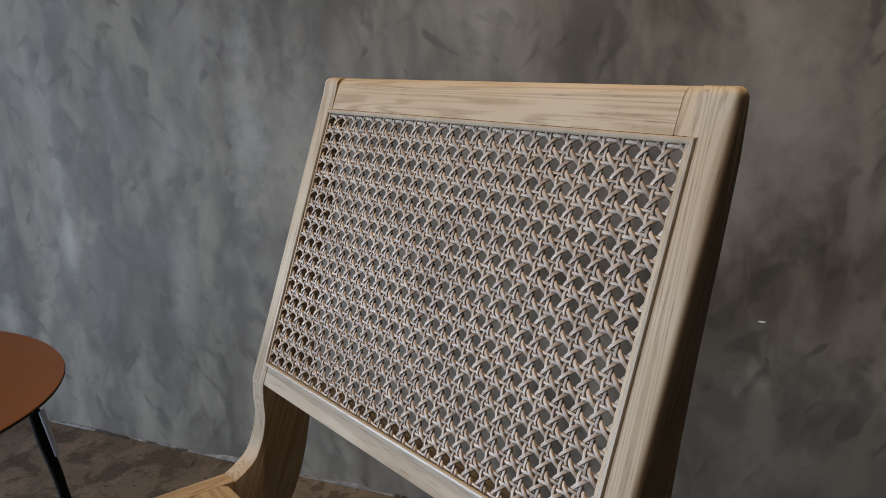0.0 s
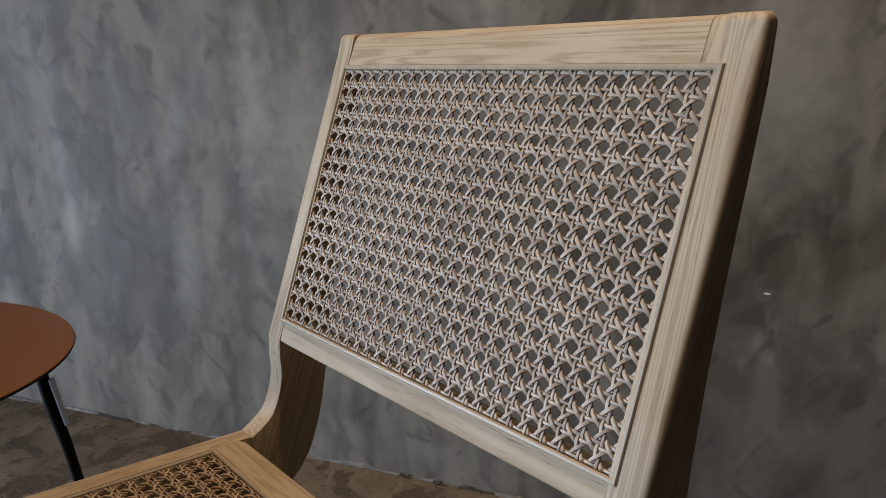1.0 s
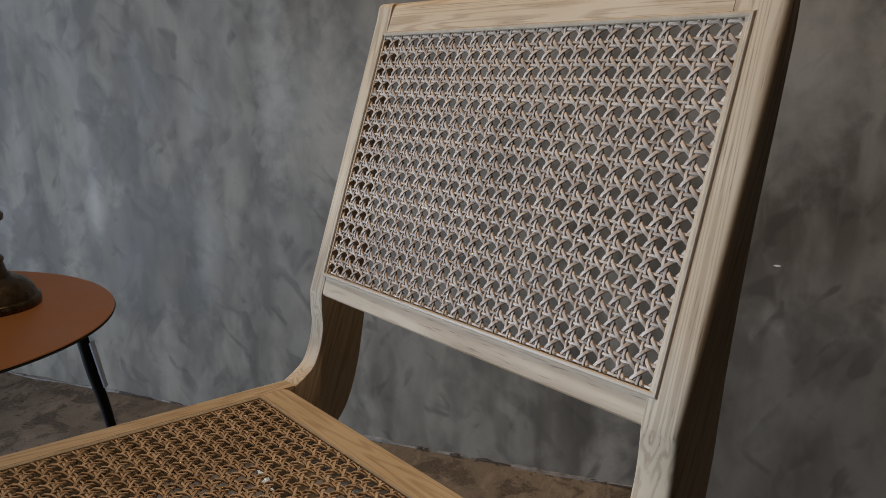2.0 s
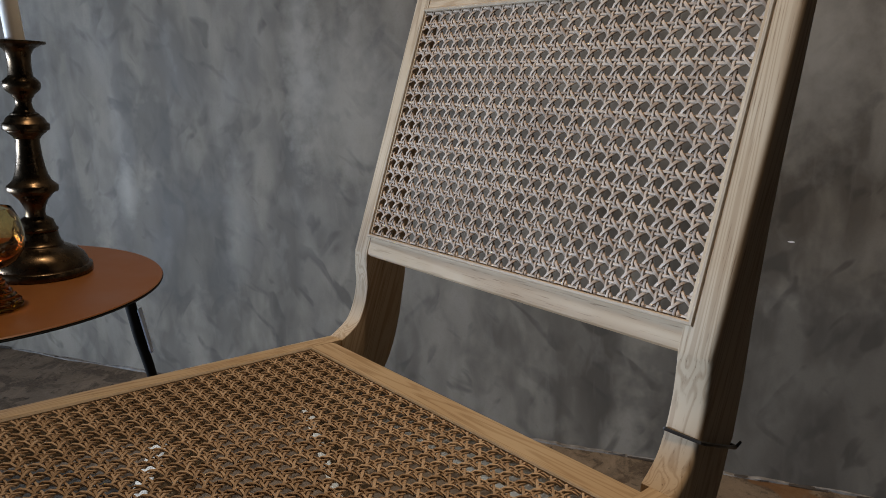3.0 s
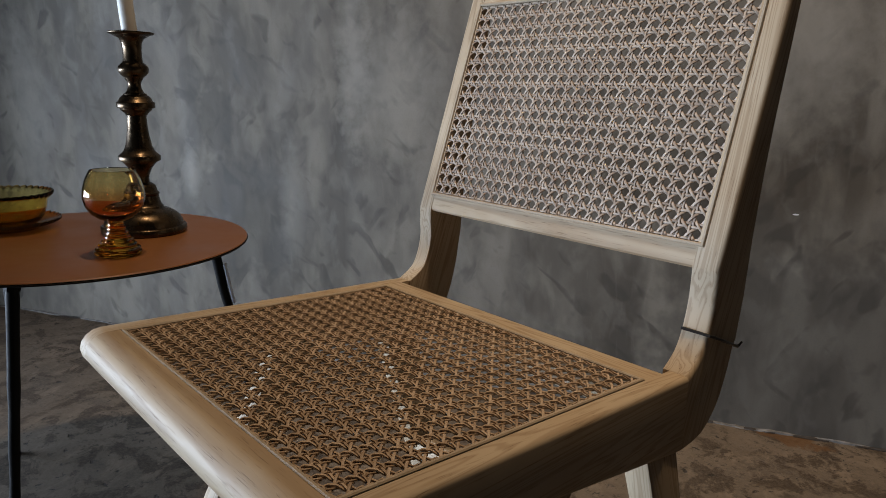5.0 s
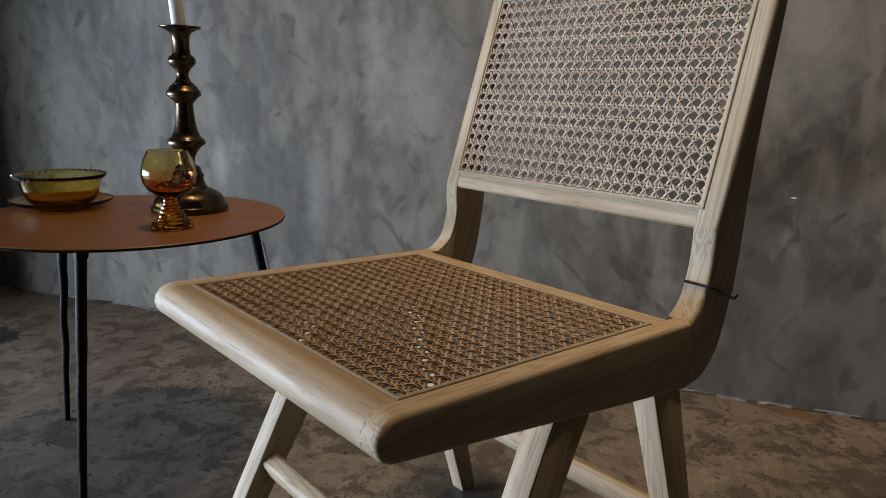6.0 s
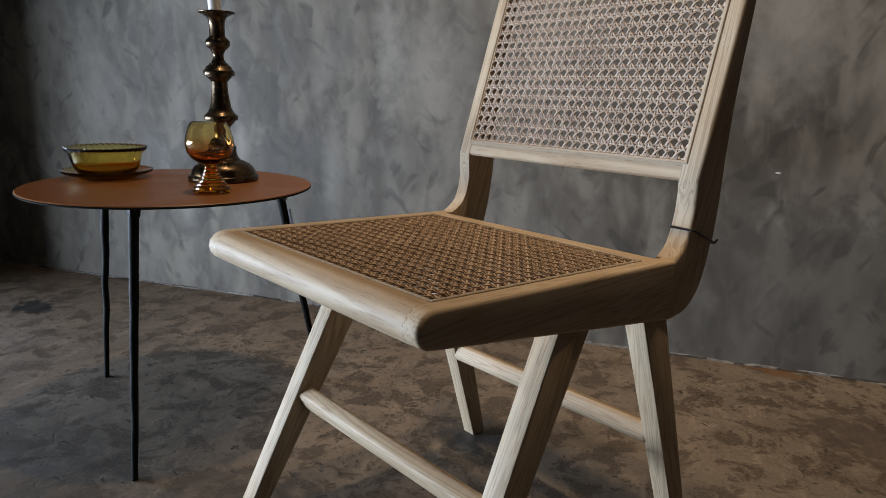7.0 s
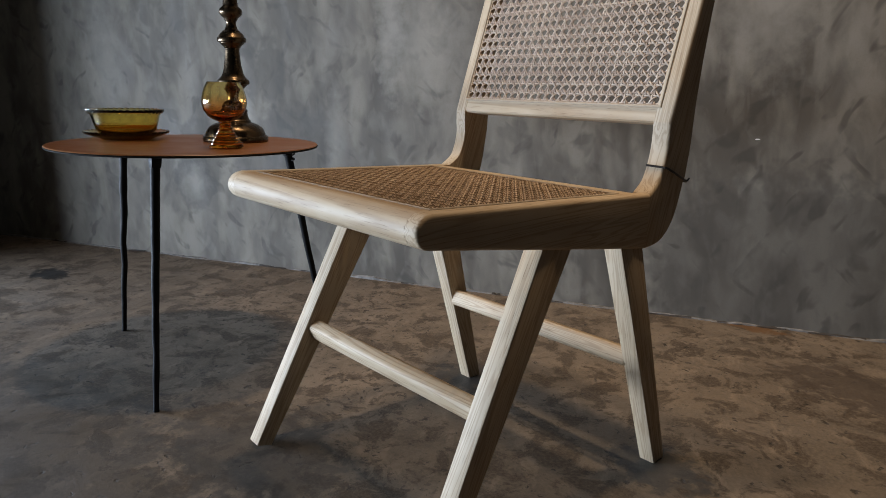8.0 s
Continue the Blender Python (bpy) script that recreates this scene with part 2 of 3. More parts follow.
BACK_LEAN = 17.5
WOOD_X = ash_wood("ash_rail", (0, 0, 0), 0)
WOOD_NOSE = ash_wood("ash_front_rail", (0, 0, 0), 0, 17, 48.0, 0.8)
WOOD_Y = ash_wood("ash_side", (-1.6, 0, 0), 1)
WOOD_POST = ash_wood("ash_post", (BACK_LEAN, 0, 0), 2)
WOOD_FRONT = ash_wood("ash_front_leg", (25, 0, 0), 2)
WOOD_REAR = ash_wood("ash_rear_leg", (-17, 0, 0), 2)
CANE = cane_material("rattan_cane", (0.30, 0.22, 0.16), (0.51, 0.41, 0.315))
# Same cane as the back, with the seat's warmer light put into its colour.
SEAT_CANE = cane_material("rattan_cane_warm_lit", (0.28, 0.188, 0.112), (0.53, 0.395, 0.27))
PLASTER = wall_material()
CONCRETE = floor_material()
CEILING = plain("dark_ceiling", (0.04, 0.037, 0.034), 0.8)
OTHER_WALL = plain("grey_plaster", (0.035, 0.033, 0.031), 0.8, scale=4)
RUST = plain("rust_brown_veneer", (0.235, 0.092, 0.026), 0.39, spread=0.05, scale=9, relief=0.0)
BLACK_IRON = plain("forged_black_iron", (0.005, 0.0047, 0.0045), 0.6, 0.0, scale=120)
BLACK_IRON.node_tree.nodes["Principled BSDF"].inputs["Specular IOR Level"].default_value = 0.12
BLACK_PLASTIC = plain("black_plastic", (0.012, 0.012, 0.012), 0.4)
BRONZE = plain("aged_bronze", (0.085, 0.058, 0.033), 0.28, 0.9, 0.45, 60)
WAX = plain("white_wax", (0.80, 0.77, 0.70), 0.45, spread=0.03)
AMBER = amber_glass("amber_glass", (0.99, 0.87, 0.52), (0.96, 0.30, 0.02), 0.045, 0.10)
AMBER_DISH = amber_glass("yellow_amber_glass", (1.0, 0.84, 0.34), (1.0, 0.66, 0.12), 0.0, 0.03)
AMBER_DEEP = amber_glass("deep_amber_glass", (1.0, 0.52, 0.06), (1.0, 0.40, 0.03), 0.0, 0.04)
REED = plain("pale_reed", (0.39, 0.315, 0.225), 0.45, spread=0.12, scale=90)
CHIPPED = plain("chipped_plaster", (0.165, 0.158, 0.148), 0.85, spread=0.5, scale=50)
GAP = plain("dark_gap", (0.045, 0.038, 0.032), 0.9)
TAG = plain("clear_tag", (0.55, 0.60, 0.75), 0.2, spread=0.05)


# ---- mesh helpers ----
def link_mesh(name, bm, mat, smooth=0.0):
    bmesh.ops.recalc_face_normals(bm, faces=bm.faces)
    me = bpy.data.meshes.new(name)
    bm.to_mesh(me)
    bm.free()
    me.materials.append(mat)
    if smooth:
        me.shade_smooth()
        me.set_sharp_from_angle(angle=radians(smooth))
    return me


def part(name, bm, mat, parent=None, label="", smooth=35.0):
    ob = new(name, link_mesh(name, bm, mat, smooth))
    if parent:
        ob.parent = parent
    return tagged(ob, label)


def box(bm, lo, hi):
    r = bmesh.ops.create_cube(bm, size=1.0)
    for v in r["verts"]:
        v.co = Vector([(a + b) / 2 + c * (b - a) for a, b, c in zip(lo, hi, v.co)])
    return r["verts"]


def inset(profile, d, seam):
    """The closed (y, z) outline moved inwards by d, but for the edges that lie at y = seam."""
    pts = [Vector(q) for q in profile]
    n = len(pts)
    turn = 1 if sum(a.x * b.y - b.x * a.y for a, b in zip(pts, pts[1:] + pts[:1])) > 0 else -1
    out = []
    for k in range(n):
        sides = []
        for a, b in ((pts[k - 1], pts[k]), (pts[k], pts[(k + 1) % n])):
            e = (b - a).normalized()
            much = 0 if abs(a.x - seam) < 0.0015 and abs(b.x - seam) < 0.0015 else d
            sides.append((Vector((-e.y, e.x)) * turn, much))
        (n1, d1), (n2, d2) = sides
        det = n1.x * n2.y - n1.y * n2.x
        if abs(det) > 0.15:
            off = Vector(((d1 * n2.y - d2 * n1.y) / det, (n1.x * d2 - n2.x * d1) / det))
        else:
            off = (n1 + n2).normalized() * (d1 + d2) / 2
        out.append(pts[k] + off)
    return out


def prism(profile, x0, x1, w0=0.0, w1=0.0, seg=4, seam=99.0):
    """A closed (y, z) outline drawn out from x0 to x1; w0 and w1 round the rims of its two ends, but for a butt joint at y = seam."""
    steps = [math.pi / 2 * k / seg for k in range(seg + 1)]
    layers = [(x0 + w0 * (1 - math.cos(a)), w0 * (1 - math.sin(a))) for a in steps] if w0 else [(x0, 0)]
    ends = [(x1 - w1 * (1 - math.sin(a)), w1 * (1 - math.cos(a))) for a in steps] if w1 else [(x1, 0)]
    bm = bmesh.new()
    rings = [[bm.verts.new((x, q.x, q.y)) for q in inset(profile, d, seam)] for x, d in layers + ends]
    n = len(profile)
    for p, q in zip(rings, rings[1:]):
        for k in range(n):
            bm.faces.new((p[k], p[(k + 1) % n], q[(k + 1) % n], q[k]))
    bm.faces.new(rings[0])
    bm.faces.new(rings[-1][::-1])
    return bm


def bar(a, b, size_a, size_b, up, round_=0.003, seg=3):
    """A tapered bar of rectangular section from a to b. Sizes: along up x axis, and along up."""
    bm = bmesh.new()
    a, b = Vector(a), Vector(b)
    axis = (b - a).normalized()
    side = axis.cross(Vector(up)).normalized()
    top = side.cross(axis)
    rings = []
    for p, (w, h) in ((a, size_a), (b, size_b)):
        rings.append([bm.verts.new(p + side * w / 2 * i + top * h / 2 * j) for i, j in ((-1, -1), (1, -1), (1, 1), (-1, 1))])
    for k in range(4):
        bm.faces.new((rings[0][k], rings[0][(k + 1) % 4], rings[1][(k + 1) % 4], rings[1][k]))
    bm.faces.new(rings[0][::-1])
    bm.faces.new(rings[1])
    bmesh.ops.recalc_face_normals(bm, faces=bm.faces)
    bmesh.ops.bevel(bm, geom=list(bm.edges), offset=round_, segments=seg, profile=0.5, affect="EDGES")
    return bm


def lathe(profile, steps=48, wave=None):
    """Turn (radius, z) pairs round the z axis; a radius of 0 closes the end."""
    bm = bmesh.new()
    rings = []
    for k, (r, z) in enumerate(profile):
        if r < 1e-6:
            rings.append([bm.verts.new((0, 0, z))])
            continue
        ring = []
        for i in range(steps):
            a = 2 * math.pi * i / steps
            rr, zz = wave(k, a, r, z) if wave else (r, z)
            ring.append(bm.verts.new((rr * math.cos(a), rr * math.sin(a), zz)))
        rings.append(ring)
    for p, q in zip(rings, rings[1:]):
        for i in range(steps):
            j = (i + 1) % steps
            if len(p) == 1 and len(q) == 1:
                break
            if len(p) == 1:
                bm.faces.new((p[0], q[j], q[i]))
            elif len(q) == 1:
                bm.faces.new((p[i], p[j], q[0]))
            else:
                bm.faces.new((p[i], p[j], q[j], q[i]))
    return bm


def tube(points, radii, steps=10):
    """A round rod through points."""
    bm = bmesh.new()
    rings = []
    for k, p in enumerate(points):
        p = Vector(p)
        ahead = (Vector(points[min(k + 1, len(points) - 1)]) - Vector(points[max(k - 1, 0)])).normalized()
        side = ahead.cross(Vector((0.3, 0.2, 1)) if abs(ahead.z) < 0.9 else Vector((1, 0, 0))).normalized()
        top = side.cross(ahead)
        rings.append([bm.verts.new(p + radii[k] * (side * math.cos(2 * math.pi * i / steps) + top * math.sin(2 * math.pi * i / steps))) for i in range(steps)])
    for p, q in zip(rings, rings[1:]):
        for i in range(steps):
            bm.faces.new((p[i], p[(i + 1) % steps], q[(i + 1) % steps], q[i]))
    bm.faces.new(rings[0][::-1])
    bm.faces.new(rings[-1])
    return bm


def smooth_line(keys, count):
    """Points on a smooth curve through the keys."""
    keys = [Vector(k) for k in keys]
    out = []
    for k in range(len(keys) - 1):
        p0, p1, p2, p3 = keys[max(k - 1, 0)], keys[k], keys[k + 1], keys[min(k + 2, len(keys) - 1)]
        for i in range(count):
            u = i / count
            out.append(0.5 * (2 * p1 + (p2 - p0) * u + (2 * p0 - 5 * p1 + 4 * p2 - p3) * u * u + (3 * p1 - p0 - 3 * p2 + p3) * u ** 3))
    out.append(keys[-1])
    return out


# ---- room ----
def structure(name, bm, mat, label, matrix=None, smooth=0.0):
    ob = new(name, link_mesh(name, bm, mat, smooth))
    if matrix:
        ob.matrix_world = matrix
    return tagged(ob, label, "", "", "structure")


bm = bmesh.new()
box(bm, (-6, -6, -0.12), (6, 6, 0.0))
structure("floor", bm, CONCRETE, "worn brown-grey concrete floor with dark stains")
bm = bmesh.new()
box(bm, (WEST - 0.3, 0, -0.05), (EAST + 0.3, 0.2, HIGH))
structure("wall_north", bm, PLASTER, "grey trowelled plaster wall with cloudy vertical marks", ROOM)
bm = bmesh.new()
box(bm, (EAST, -SOUTH, -0.05), (EAST + 0.2, 0, HIGH))
structure("wall_east", bm, OTHER_WALL, "plain grey plaster wall", ROOM)
bm = bmesh.new()
box(bm, (WEST - 0.3, -SOUTH - 0.2, -0.05), (EAST + 0.3, -SOUTH, HIGH))
structure("wall_south", bm, OTHER_WALL, "plain grey plaster wall", ROOM)
bm = bmesh.new()
W0, W1 = WEST - 0.2, WEST
box(bm, (W0, -WIN_N0, -0.05), (W1, 0, HIGH))
box(bm, (W0, -SOUTH, -0.05), (W1, -WIN_N1, HIGH))
box(bm, (W0, -WIN_N1, -0.05), (W1, -WIN_N0, WIN_Z0))
box(bm, (W0, -WIN_N1, WIN_Z1), (W1, -WIN_N0, HIGH))
structure("wall_west", bm, OTHER_WALL, "plain grey plaster wall with a wide low window opening", ROOM)
bm = bmesh.new()
box(bm, (WEST - 0.3, -SOUTH - 0.2, HIGH), (EAST + 0.3, 0.2, HIGH + 0.15))
structure("ceiling", bm, CEILING, "dark plain ceiling", ROOM)

# Unseen fin, added to hold window light off the back wall's far left.
bm = bmesh.new()
box(bm, (WEST, -0.65, -0.05), (-1.44, -0.55, HIGH))
structure("wall_shade_fin", bm, OTHER_WALL, "unseen grey plaster fin that shades the left of the back wall", ROOM)

# Broken plaster edge and dark gap where the wall meets the floor.
bm = bmesh.new()
rng = random.Random(4)
s, prev = WEST, None
while s < EAST:
    h = 0.0012 + 0.014 * max(0, noise.noise(Vector((s * 7, 1, 0))) + 0.12) + rng.uniform(0, 0.003)
    d = 0.002 + 0.012 * max(0, noise.noise(Vector((s * 6, 7, 0))) + 0.15) + rng.uniform(0, 0.002)
    ring = [bm.verts.new((s, 0.002, -0.002)), bm.verts.new((s, -d, -0.002)), bm.verts.new((s, -d * 0.8, h * 0.6)), bm.verts.new((s, 0.002, h))]
    if prev:
        for k in range(3):
            bm.faces.new((prev[k], prev[k + 1], ring[k + 1], ring[k]))
    prev = ring
    s += rng.uniform(0.008, 0.02)
structure("trim", bm, CHIPPED, "ragged chipped plaster edge along the foot of the wall", ROOM)
bm = bmesh.new()
s = WEST
while s < EAST:
    run = rng.uniform(0.02, 0.16)
    if rng.random() < 0.55:
        d = rng.uniform(0.002, 0.007)
        lo = [bm.verts.new((s + run * u, -0.004 - d * (0.4 + rng.random() * 0.6), 0.0015)) for u in (0, 0.25, 0.5, 0.75, 1)]
        hi = [bm.verts.new((s + run * u, -0.002, 0.005 * rng.random() + 0.001)) for u in (0, 0.25, 0.5, 0.75, 1)]
        for k in range(4):
            bm.faces.new((lo[k], lo[k + 1], hi[k + 1], hi[k]))
    s += run + rng.uniform(0.0, 0.08)
tagged(structure("trim", bm, GAP, "dark broken gap between wall and floor", ROOM))


# ---- chair ----
HALF, INNER, CANE_X, SEAT_R = 0.2265, 0.197, 0.2005, 0.2055
CANE_Y0, CANE_Y1 = -0.185, 0.152


def seat_top(y):
    return 0.4425 - 0.028 * y


def seat_under(y):
    return 0.3835 - 0.128 * y


def back_face(z):
    """The y of the back's front plane at a height."""
    return 0.2285 + 0.317 * (z - 0.535)


def side_rail_outline():
    nose = []
    zt, zb = seat_top(-0.205), seat_under(-0.205) - 0.001
    mid = (zt + zb) / 2
    for k in range(9):
        a = math.pi / 2 + math.pi * k / 8
        nose.append((-0.199 + 0.022 * math.cos(a), mid + (zt - zb) / 2 * math.sin(a)))
    return nose + [(-0.1, seat_under(-0.1)), (0.0, seat_under(0.0)), (0.1, seat_under(0.1)), (0.1931, 0.3595), (0.1931, 0.4372), (0.0, seat_top(0)), (-0.1, seat_top(-0.1))]


def post_outline(foot, deep):
    front = smooth_line([(0, 0.1932, 0.4372), (0, 0.2110 + foot, 0.452), (0, 0.2210 + foot, 0.472), (0, 0.2268 + foot * 0.7, 0.495), (0, 0.2285, 0.515), (0, 0.2285, 0.535)], 4)
    front = [(p.y, p.z) for p in front]
    up = [(back_face(z), z) for z in (0.60, 0.70, 0.80, 0.826)]
    tip = [(0.331 - 0.0078 * math.cos(math.pi * k / 8), 0.8360 + 0.0080 * math.sin(math.pi * k / 8)) for k in range(9)]
    rear = [(0.333, 0.80), (0.321, 0.74), (0.308, 0.68), (0.2975, 0.62), (0.290, 0.56), (0.286, 0.50), (0.279, 0.455)]
    heel = smooth_line([(0, 0.279, 0.455), (0, 0.270, 0.42), (0, 0.255, 0.388), (0, 0.229, 0.3655), (0, 0.1932, 0.3595)], 4)[1:]
    rear = [(y + deep, z) for y, z in rear]
    return front + up + tip + rear + [(p.y, p.z) for p in heel]


def strand(path, width, thick, mat):
    """One flat, slightly arched strip of cane along the points of path (in the panel's own plane)."""
    pts = [Vector(p) for p in path]
    n = len(pts)
    verts, faces = [], []
    shape = [(-0.5, -0.35), (-0.43, 0.36), (0.0, 0.52), (0.43, 0.36), (0.5, -0.35), (0.0, -0.5)]
    for k, p in enumerate(pts):
        t = (pts[min(k + 1, n - 1)] - pts[max(k - 1, 0)]).normalized()
        side = t.cross(Vector((0, 0, 1))).normalized()
        up = side.cross(t)
        verts += [p + side * width * a + up * thick * b for a, b in shape]
    for k in range(n - 1):
        for i in range(6):
            j = (i + 1) % 6
            faces.append((6 * k + i, 6 * k + j, 6 * k + 6 + j, 6 * k + 6 + i))
    me = bpy.data.meshes.new("strand")
    me.from_pydata(verts, [], faces)
    me.materials.append(mat)
    me.shade_smooth()
    me.set_sharp_from_angle(angle=radians(40))
    return me


def weave(parent, wide, tall, cols, rows, m, seed, mat, stout=1.0, slim=1.0):
    """Six-way chair caning on a panel from (-wide/2, 0) to (wide/2, tall), laid into the chair by m."""
    rng = random.Random(seed)
    px, py, e, lift = wide / cols, tall / rows, 0.0018, 0.0014 * stout

    def put(path, width):
        bent = [(x + 0.0005 * noise.noise(Vector((x * 45, y * 45, seed))), y + 0.0005 * noise.noise(Vector((x * 45, y * 45, seed + 9))),
                 z + 0.0004 * noise.noise(Vector((x * 70, y * 70, seed + 5)))) for x, y, z in path]
        ob = new("strand", strand(bent, width, 0.0012 * stout, mat))
        ob.parent = parent
        ob.matrix_basis = m

    # Two strands beside each line, across and upright, in plain weave.
    for across in (True, False):
        lines, length, pitch, other = (rows, wide, py, px) if across else (cols, tall, px, py)
        for k in range(lines + 1):
            for side in (-1, 1):
                at = k * pitch + side * e + rng.uniform(-0.00025, 0.00025)
                if not 0 < at < lines * pitch:
                    continue
                path, crossings = [], (cols if across else rows)
                for c in range(crossings + 1):
                    for off, height in ((-e, 1), (e, -1), (other * 0.5, 0)):
                        d = c * other + off
                        if 0 <= d <= length:
                            z = 0.0010 * stout * height * side * (1 if across else -1)
                            path.append((d - wide / 2, at, z) if across else (at - wide / 2, d, z))
                if across:
                    path = [(-wide / 2 - 0.003, at, -0.002)] + path + [(wide / 2 + 0.003, at, -0.002)]
                else:
                    path = [(at - wide / 2, -0.003, -0.002)] + path + [(at - wide / 2, tall + 0.003, -0.002)]
                put(path, 0.0022 * slim * rng.uniform(0.9, 1.1))
    # The two sets of slanting strands, which run midway between the crossings.
    for slope in (1, -1):
        for k in range(-rows - 1, cols + rows + 1):
            path = []
            step = 8
            shift = rng.uniform(-0.0002, 0.0002)
            for i in range(-1, rows * step + 2):
                v = i / step
                u = (k + 0.5 + v) if slope > 0 else (k + 0.5 - v)
                if not (-0.12 <= u <= cols + 0.12):
                    continue
                c = max(-1, min(1, 1.5 * math.cos(2 * math.pi * u)))
                z = lift * c * (1 if slope > 0 else -1)
                if u < 0.1 or u > cols - 0.1 or v < 0.1 or v > rows - 0.1:
                    z = -0.0012
                path.append((u * px - wide / 2 + shift, v * py, z))
            if len(path) > 5:
                put(path, 0.0027 * slim * rng.uniform(0.9, 1.1))


def frame_strip(wide, tall, thick, high, m):
    """One thin raised strip, mitred at the corners, round a panel's edge."""
    bm = bmesh.new()
    rings = []
    for grow, z in ((0, -0.003), (0, high - 0.001), (0.001, high), (thick - 0.001, high), (thick, high - 0.001), (thick, -0.003)):
        x = wide / 2 + grow
        rings.append([bm.verts.new(p) for p in ((-x, -grow, z), (x, -grow, z), (x, tall + grow, z), (-x, tall + grow, z))])
    for p, q in zip(rings, rings[1:] + rings[:1]):
        for i in range(4):
            bm.faces.new((p[i], p[(i + 1) % 4], q[(i + 1) % 4], q[i]))
    bmesh.ops.transform(bm, matrix=m, verts=bm.verts)
    return bm


def build_chair():
    chair = new("chair")
    tagged(chair, "pale ash dining chair with woven cane seat and back", "chair")
    for x0, x1 in ((-0.2205, -INNER), (INNER, HALF)):
        out0, out1 = (0.005, 0.0) if x0 < 0 else (0.0, 0.005)
        part("seat_side_rail", prism(side_rail_outline(), SEAT_R if x0 > 0 else x0, x1, out0, out1, 4, 0.1932), WOOD_Y, chair)
        p0, p1 = (0.005, 0.0006) if x0 < 0 else (0.0005, 0.005)
        part("back_post", prism(post_outline(*((0.0, 0.003) if x0 > 0 else (0.004, 0.0))), 0.1985 if x0 > 0 else x0, HALF if x0 > 0 else -0.1945, p0, p1, 4, 0.1936), WOOD_POST, chair)
    # Seat rails: a bull-nosed front and a plain rear one.
    zt, zb = seat_top(-0.205), seat_under(-0.205) - 0.001
    nose = [(-0.199 + 0.022 * math.cos(math.pi / 2 + math.pi * k / 10), (zt + zb) / 2 + (zt - zb) / 2 * math.sin(math.pi / 2 + math.pi * k / 10)) for k in range(11)]
    front = nose + [(CANE_Y0, zb), (CANE_Y0, seat_top(CANE_Y0) - 0.0002)]
    part("seat_front_rail", prism(front, -INNER, SEAT_R), WOOD_NOSE, chair)
    rear = [(CANE_Y1, seat_top(CANE_Y1)), (CANE_Y1, 0.398), (0.180, 0.398), (0.187, 0.403), (0.1905, 0.412), (0.1905, 0.427), (0.187, 0.434), (0.180, seat_top(0.18))]
    part("seat_rear_rail", prism(rear, -INNER + 0.0002, SEAT_R - 0.0002), WOOD_X, chair)
    # Back rails.
    def back_rail(z0, z1, deep0, deep1, top_round, x0=-INNER + 0.0002, x1=0.2010):
        f0, f1 = back_face(z0) + 0.0006, back_face(z1) + 0.0006
        if top_round:
            outline = [(f0, z0), (f1 - 0.0015, z1 - 0.007), (f1 + 0.002, z1 - 0.002), (f1 + 0.007, z1), (f1 + deep1 - 0.005, z1 - 0.002), (f1 + deep1 - 0.001, z1 - 0.008), (f0 + deep0, z0 - 0.004)]
        else:
            outline = [(f0 + 0.001, z0 + 0.001), (f0 + 0.0015, z0 + 0.004), (f1, z1), (f1 + deep1, z1 - 0.006), (f0 + deep0, z0 - 0.006), (f0 + 0.004, z0 - 0.002)]
        return prism(outline, x0, x1, 0.0003, 0.0003, 1)

    part("back_top_rail", back_rail(0.813, 0.8435, 0.021, 0.016, True, -INNER + 0.0002, 0.1885), WOOD_X, chair)
    part("corner_block", back_rail(0.813, 0.8436, 0.021, 0.016, True, 0.1887, 0.2013), WOOD_POST, chair)
    part("back_bottom_rail", back_rail(0.534, 0.554, 0.030, 0.030, False), WOOD_NOSE, chair)
    # Legs, tapered towards the floor and splayed to front and rear.
    for side in (-1, 1):
        x = side * 0.2145
        bm = bar((side * 0.2005, 0.0285, 0.412), (x, -0.1865, 0.0), (0.031, 0.0545), (0.027, 0.029), (0, -1, 0), 0.0025, 2)
        trim_floor(bm)
        part("front_leg", bm, WOOD_FRONT, chair)
        bm = bar((side * 0.2005, 0.163, 0.40), (x, 0.2825, 0.0), (0.031, 0.051), (0.027, 0.029), (0, -1, 0), 0.0025, 2)
        trim_floor(bm)
        part("rear_leg", bm, WOOD_REAR, chair)
    part("front_stretcher", bar((-0.199, -0.090, 0.183), (0.199, -0.090, 0.183), (0.025, 0.028), (0.025, 0.028), (0, -0.42, 1), 0.007, 3), WOOD_X, chair)
    part("rear_stretcher", bar((-0.199, 0.222, 0.181), (0.199, 0.222, 0.181), (0.025, 0.029), (0.025, 0.029), (0, 0.28, 1), 0.007, 3), WOOD_X, chair)
    # Caned panels.
    slope = math.degrees(math.atan(-0.028))
    m = pose(0.0045, CANE_Y0, seat_top(CANE_Y0) - 0.002, slope, 0, 0)
    seat = part("seat_cane", frame_strip(2 * CANE_X - 0.010, CANE_Y1 - CANE_Y0 - 0.006, 0.004, 0.0032, m @ pose(0, 0.003, 0)), REED, chair, "woven rattan cane seat panel")
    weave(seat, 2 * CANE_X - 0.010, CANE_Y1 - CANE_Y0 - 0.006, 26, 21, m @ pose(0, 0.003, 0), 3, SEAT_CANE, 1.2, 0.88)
    z0, z1 = 0.553, 0.812
    rise = math.degrees(math.atan2(z1 - z0, back_face(z1) - back_face(z0)))
    long = math.hypot(z1 - z0, back_face(z1) - back_face(z0))
    m = pose(0.0022, back_face(z0) + 0.002, z0, rise, 0, 0)
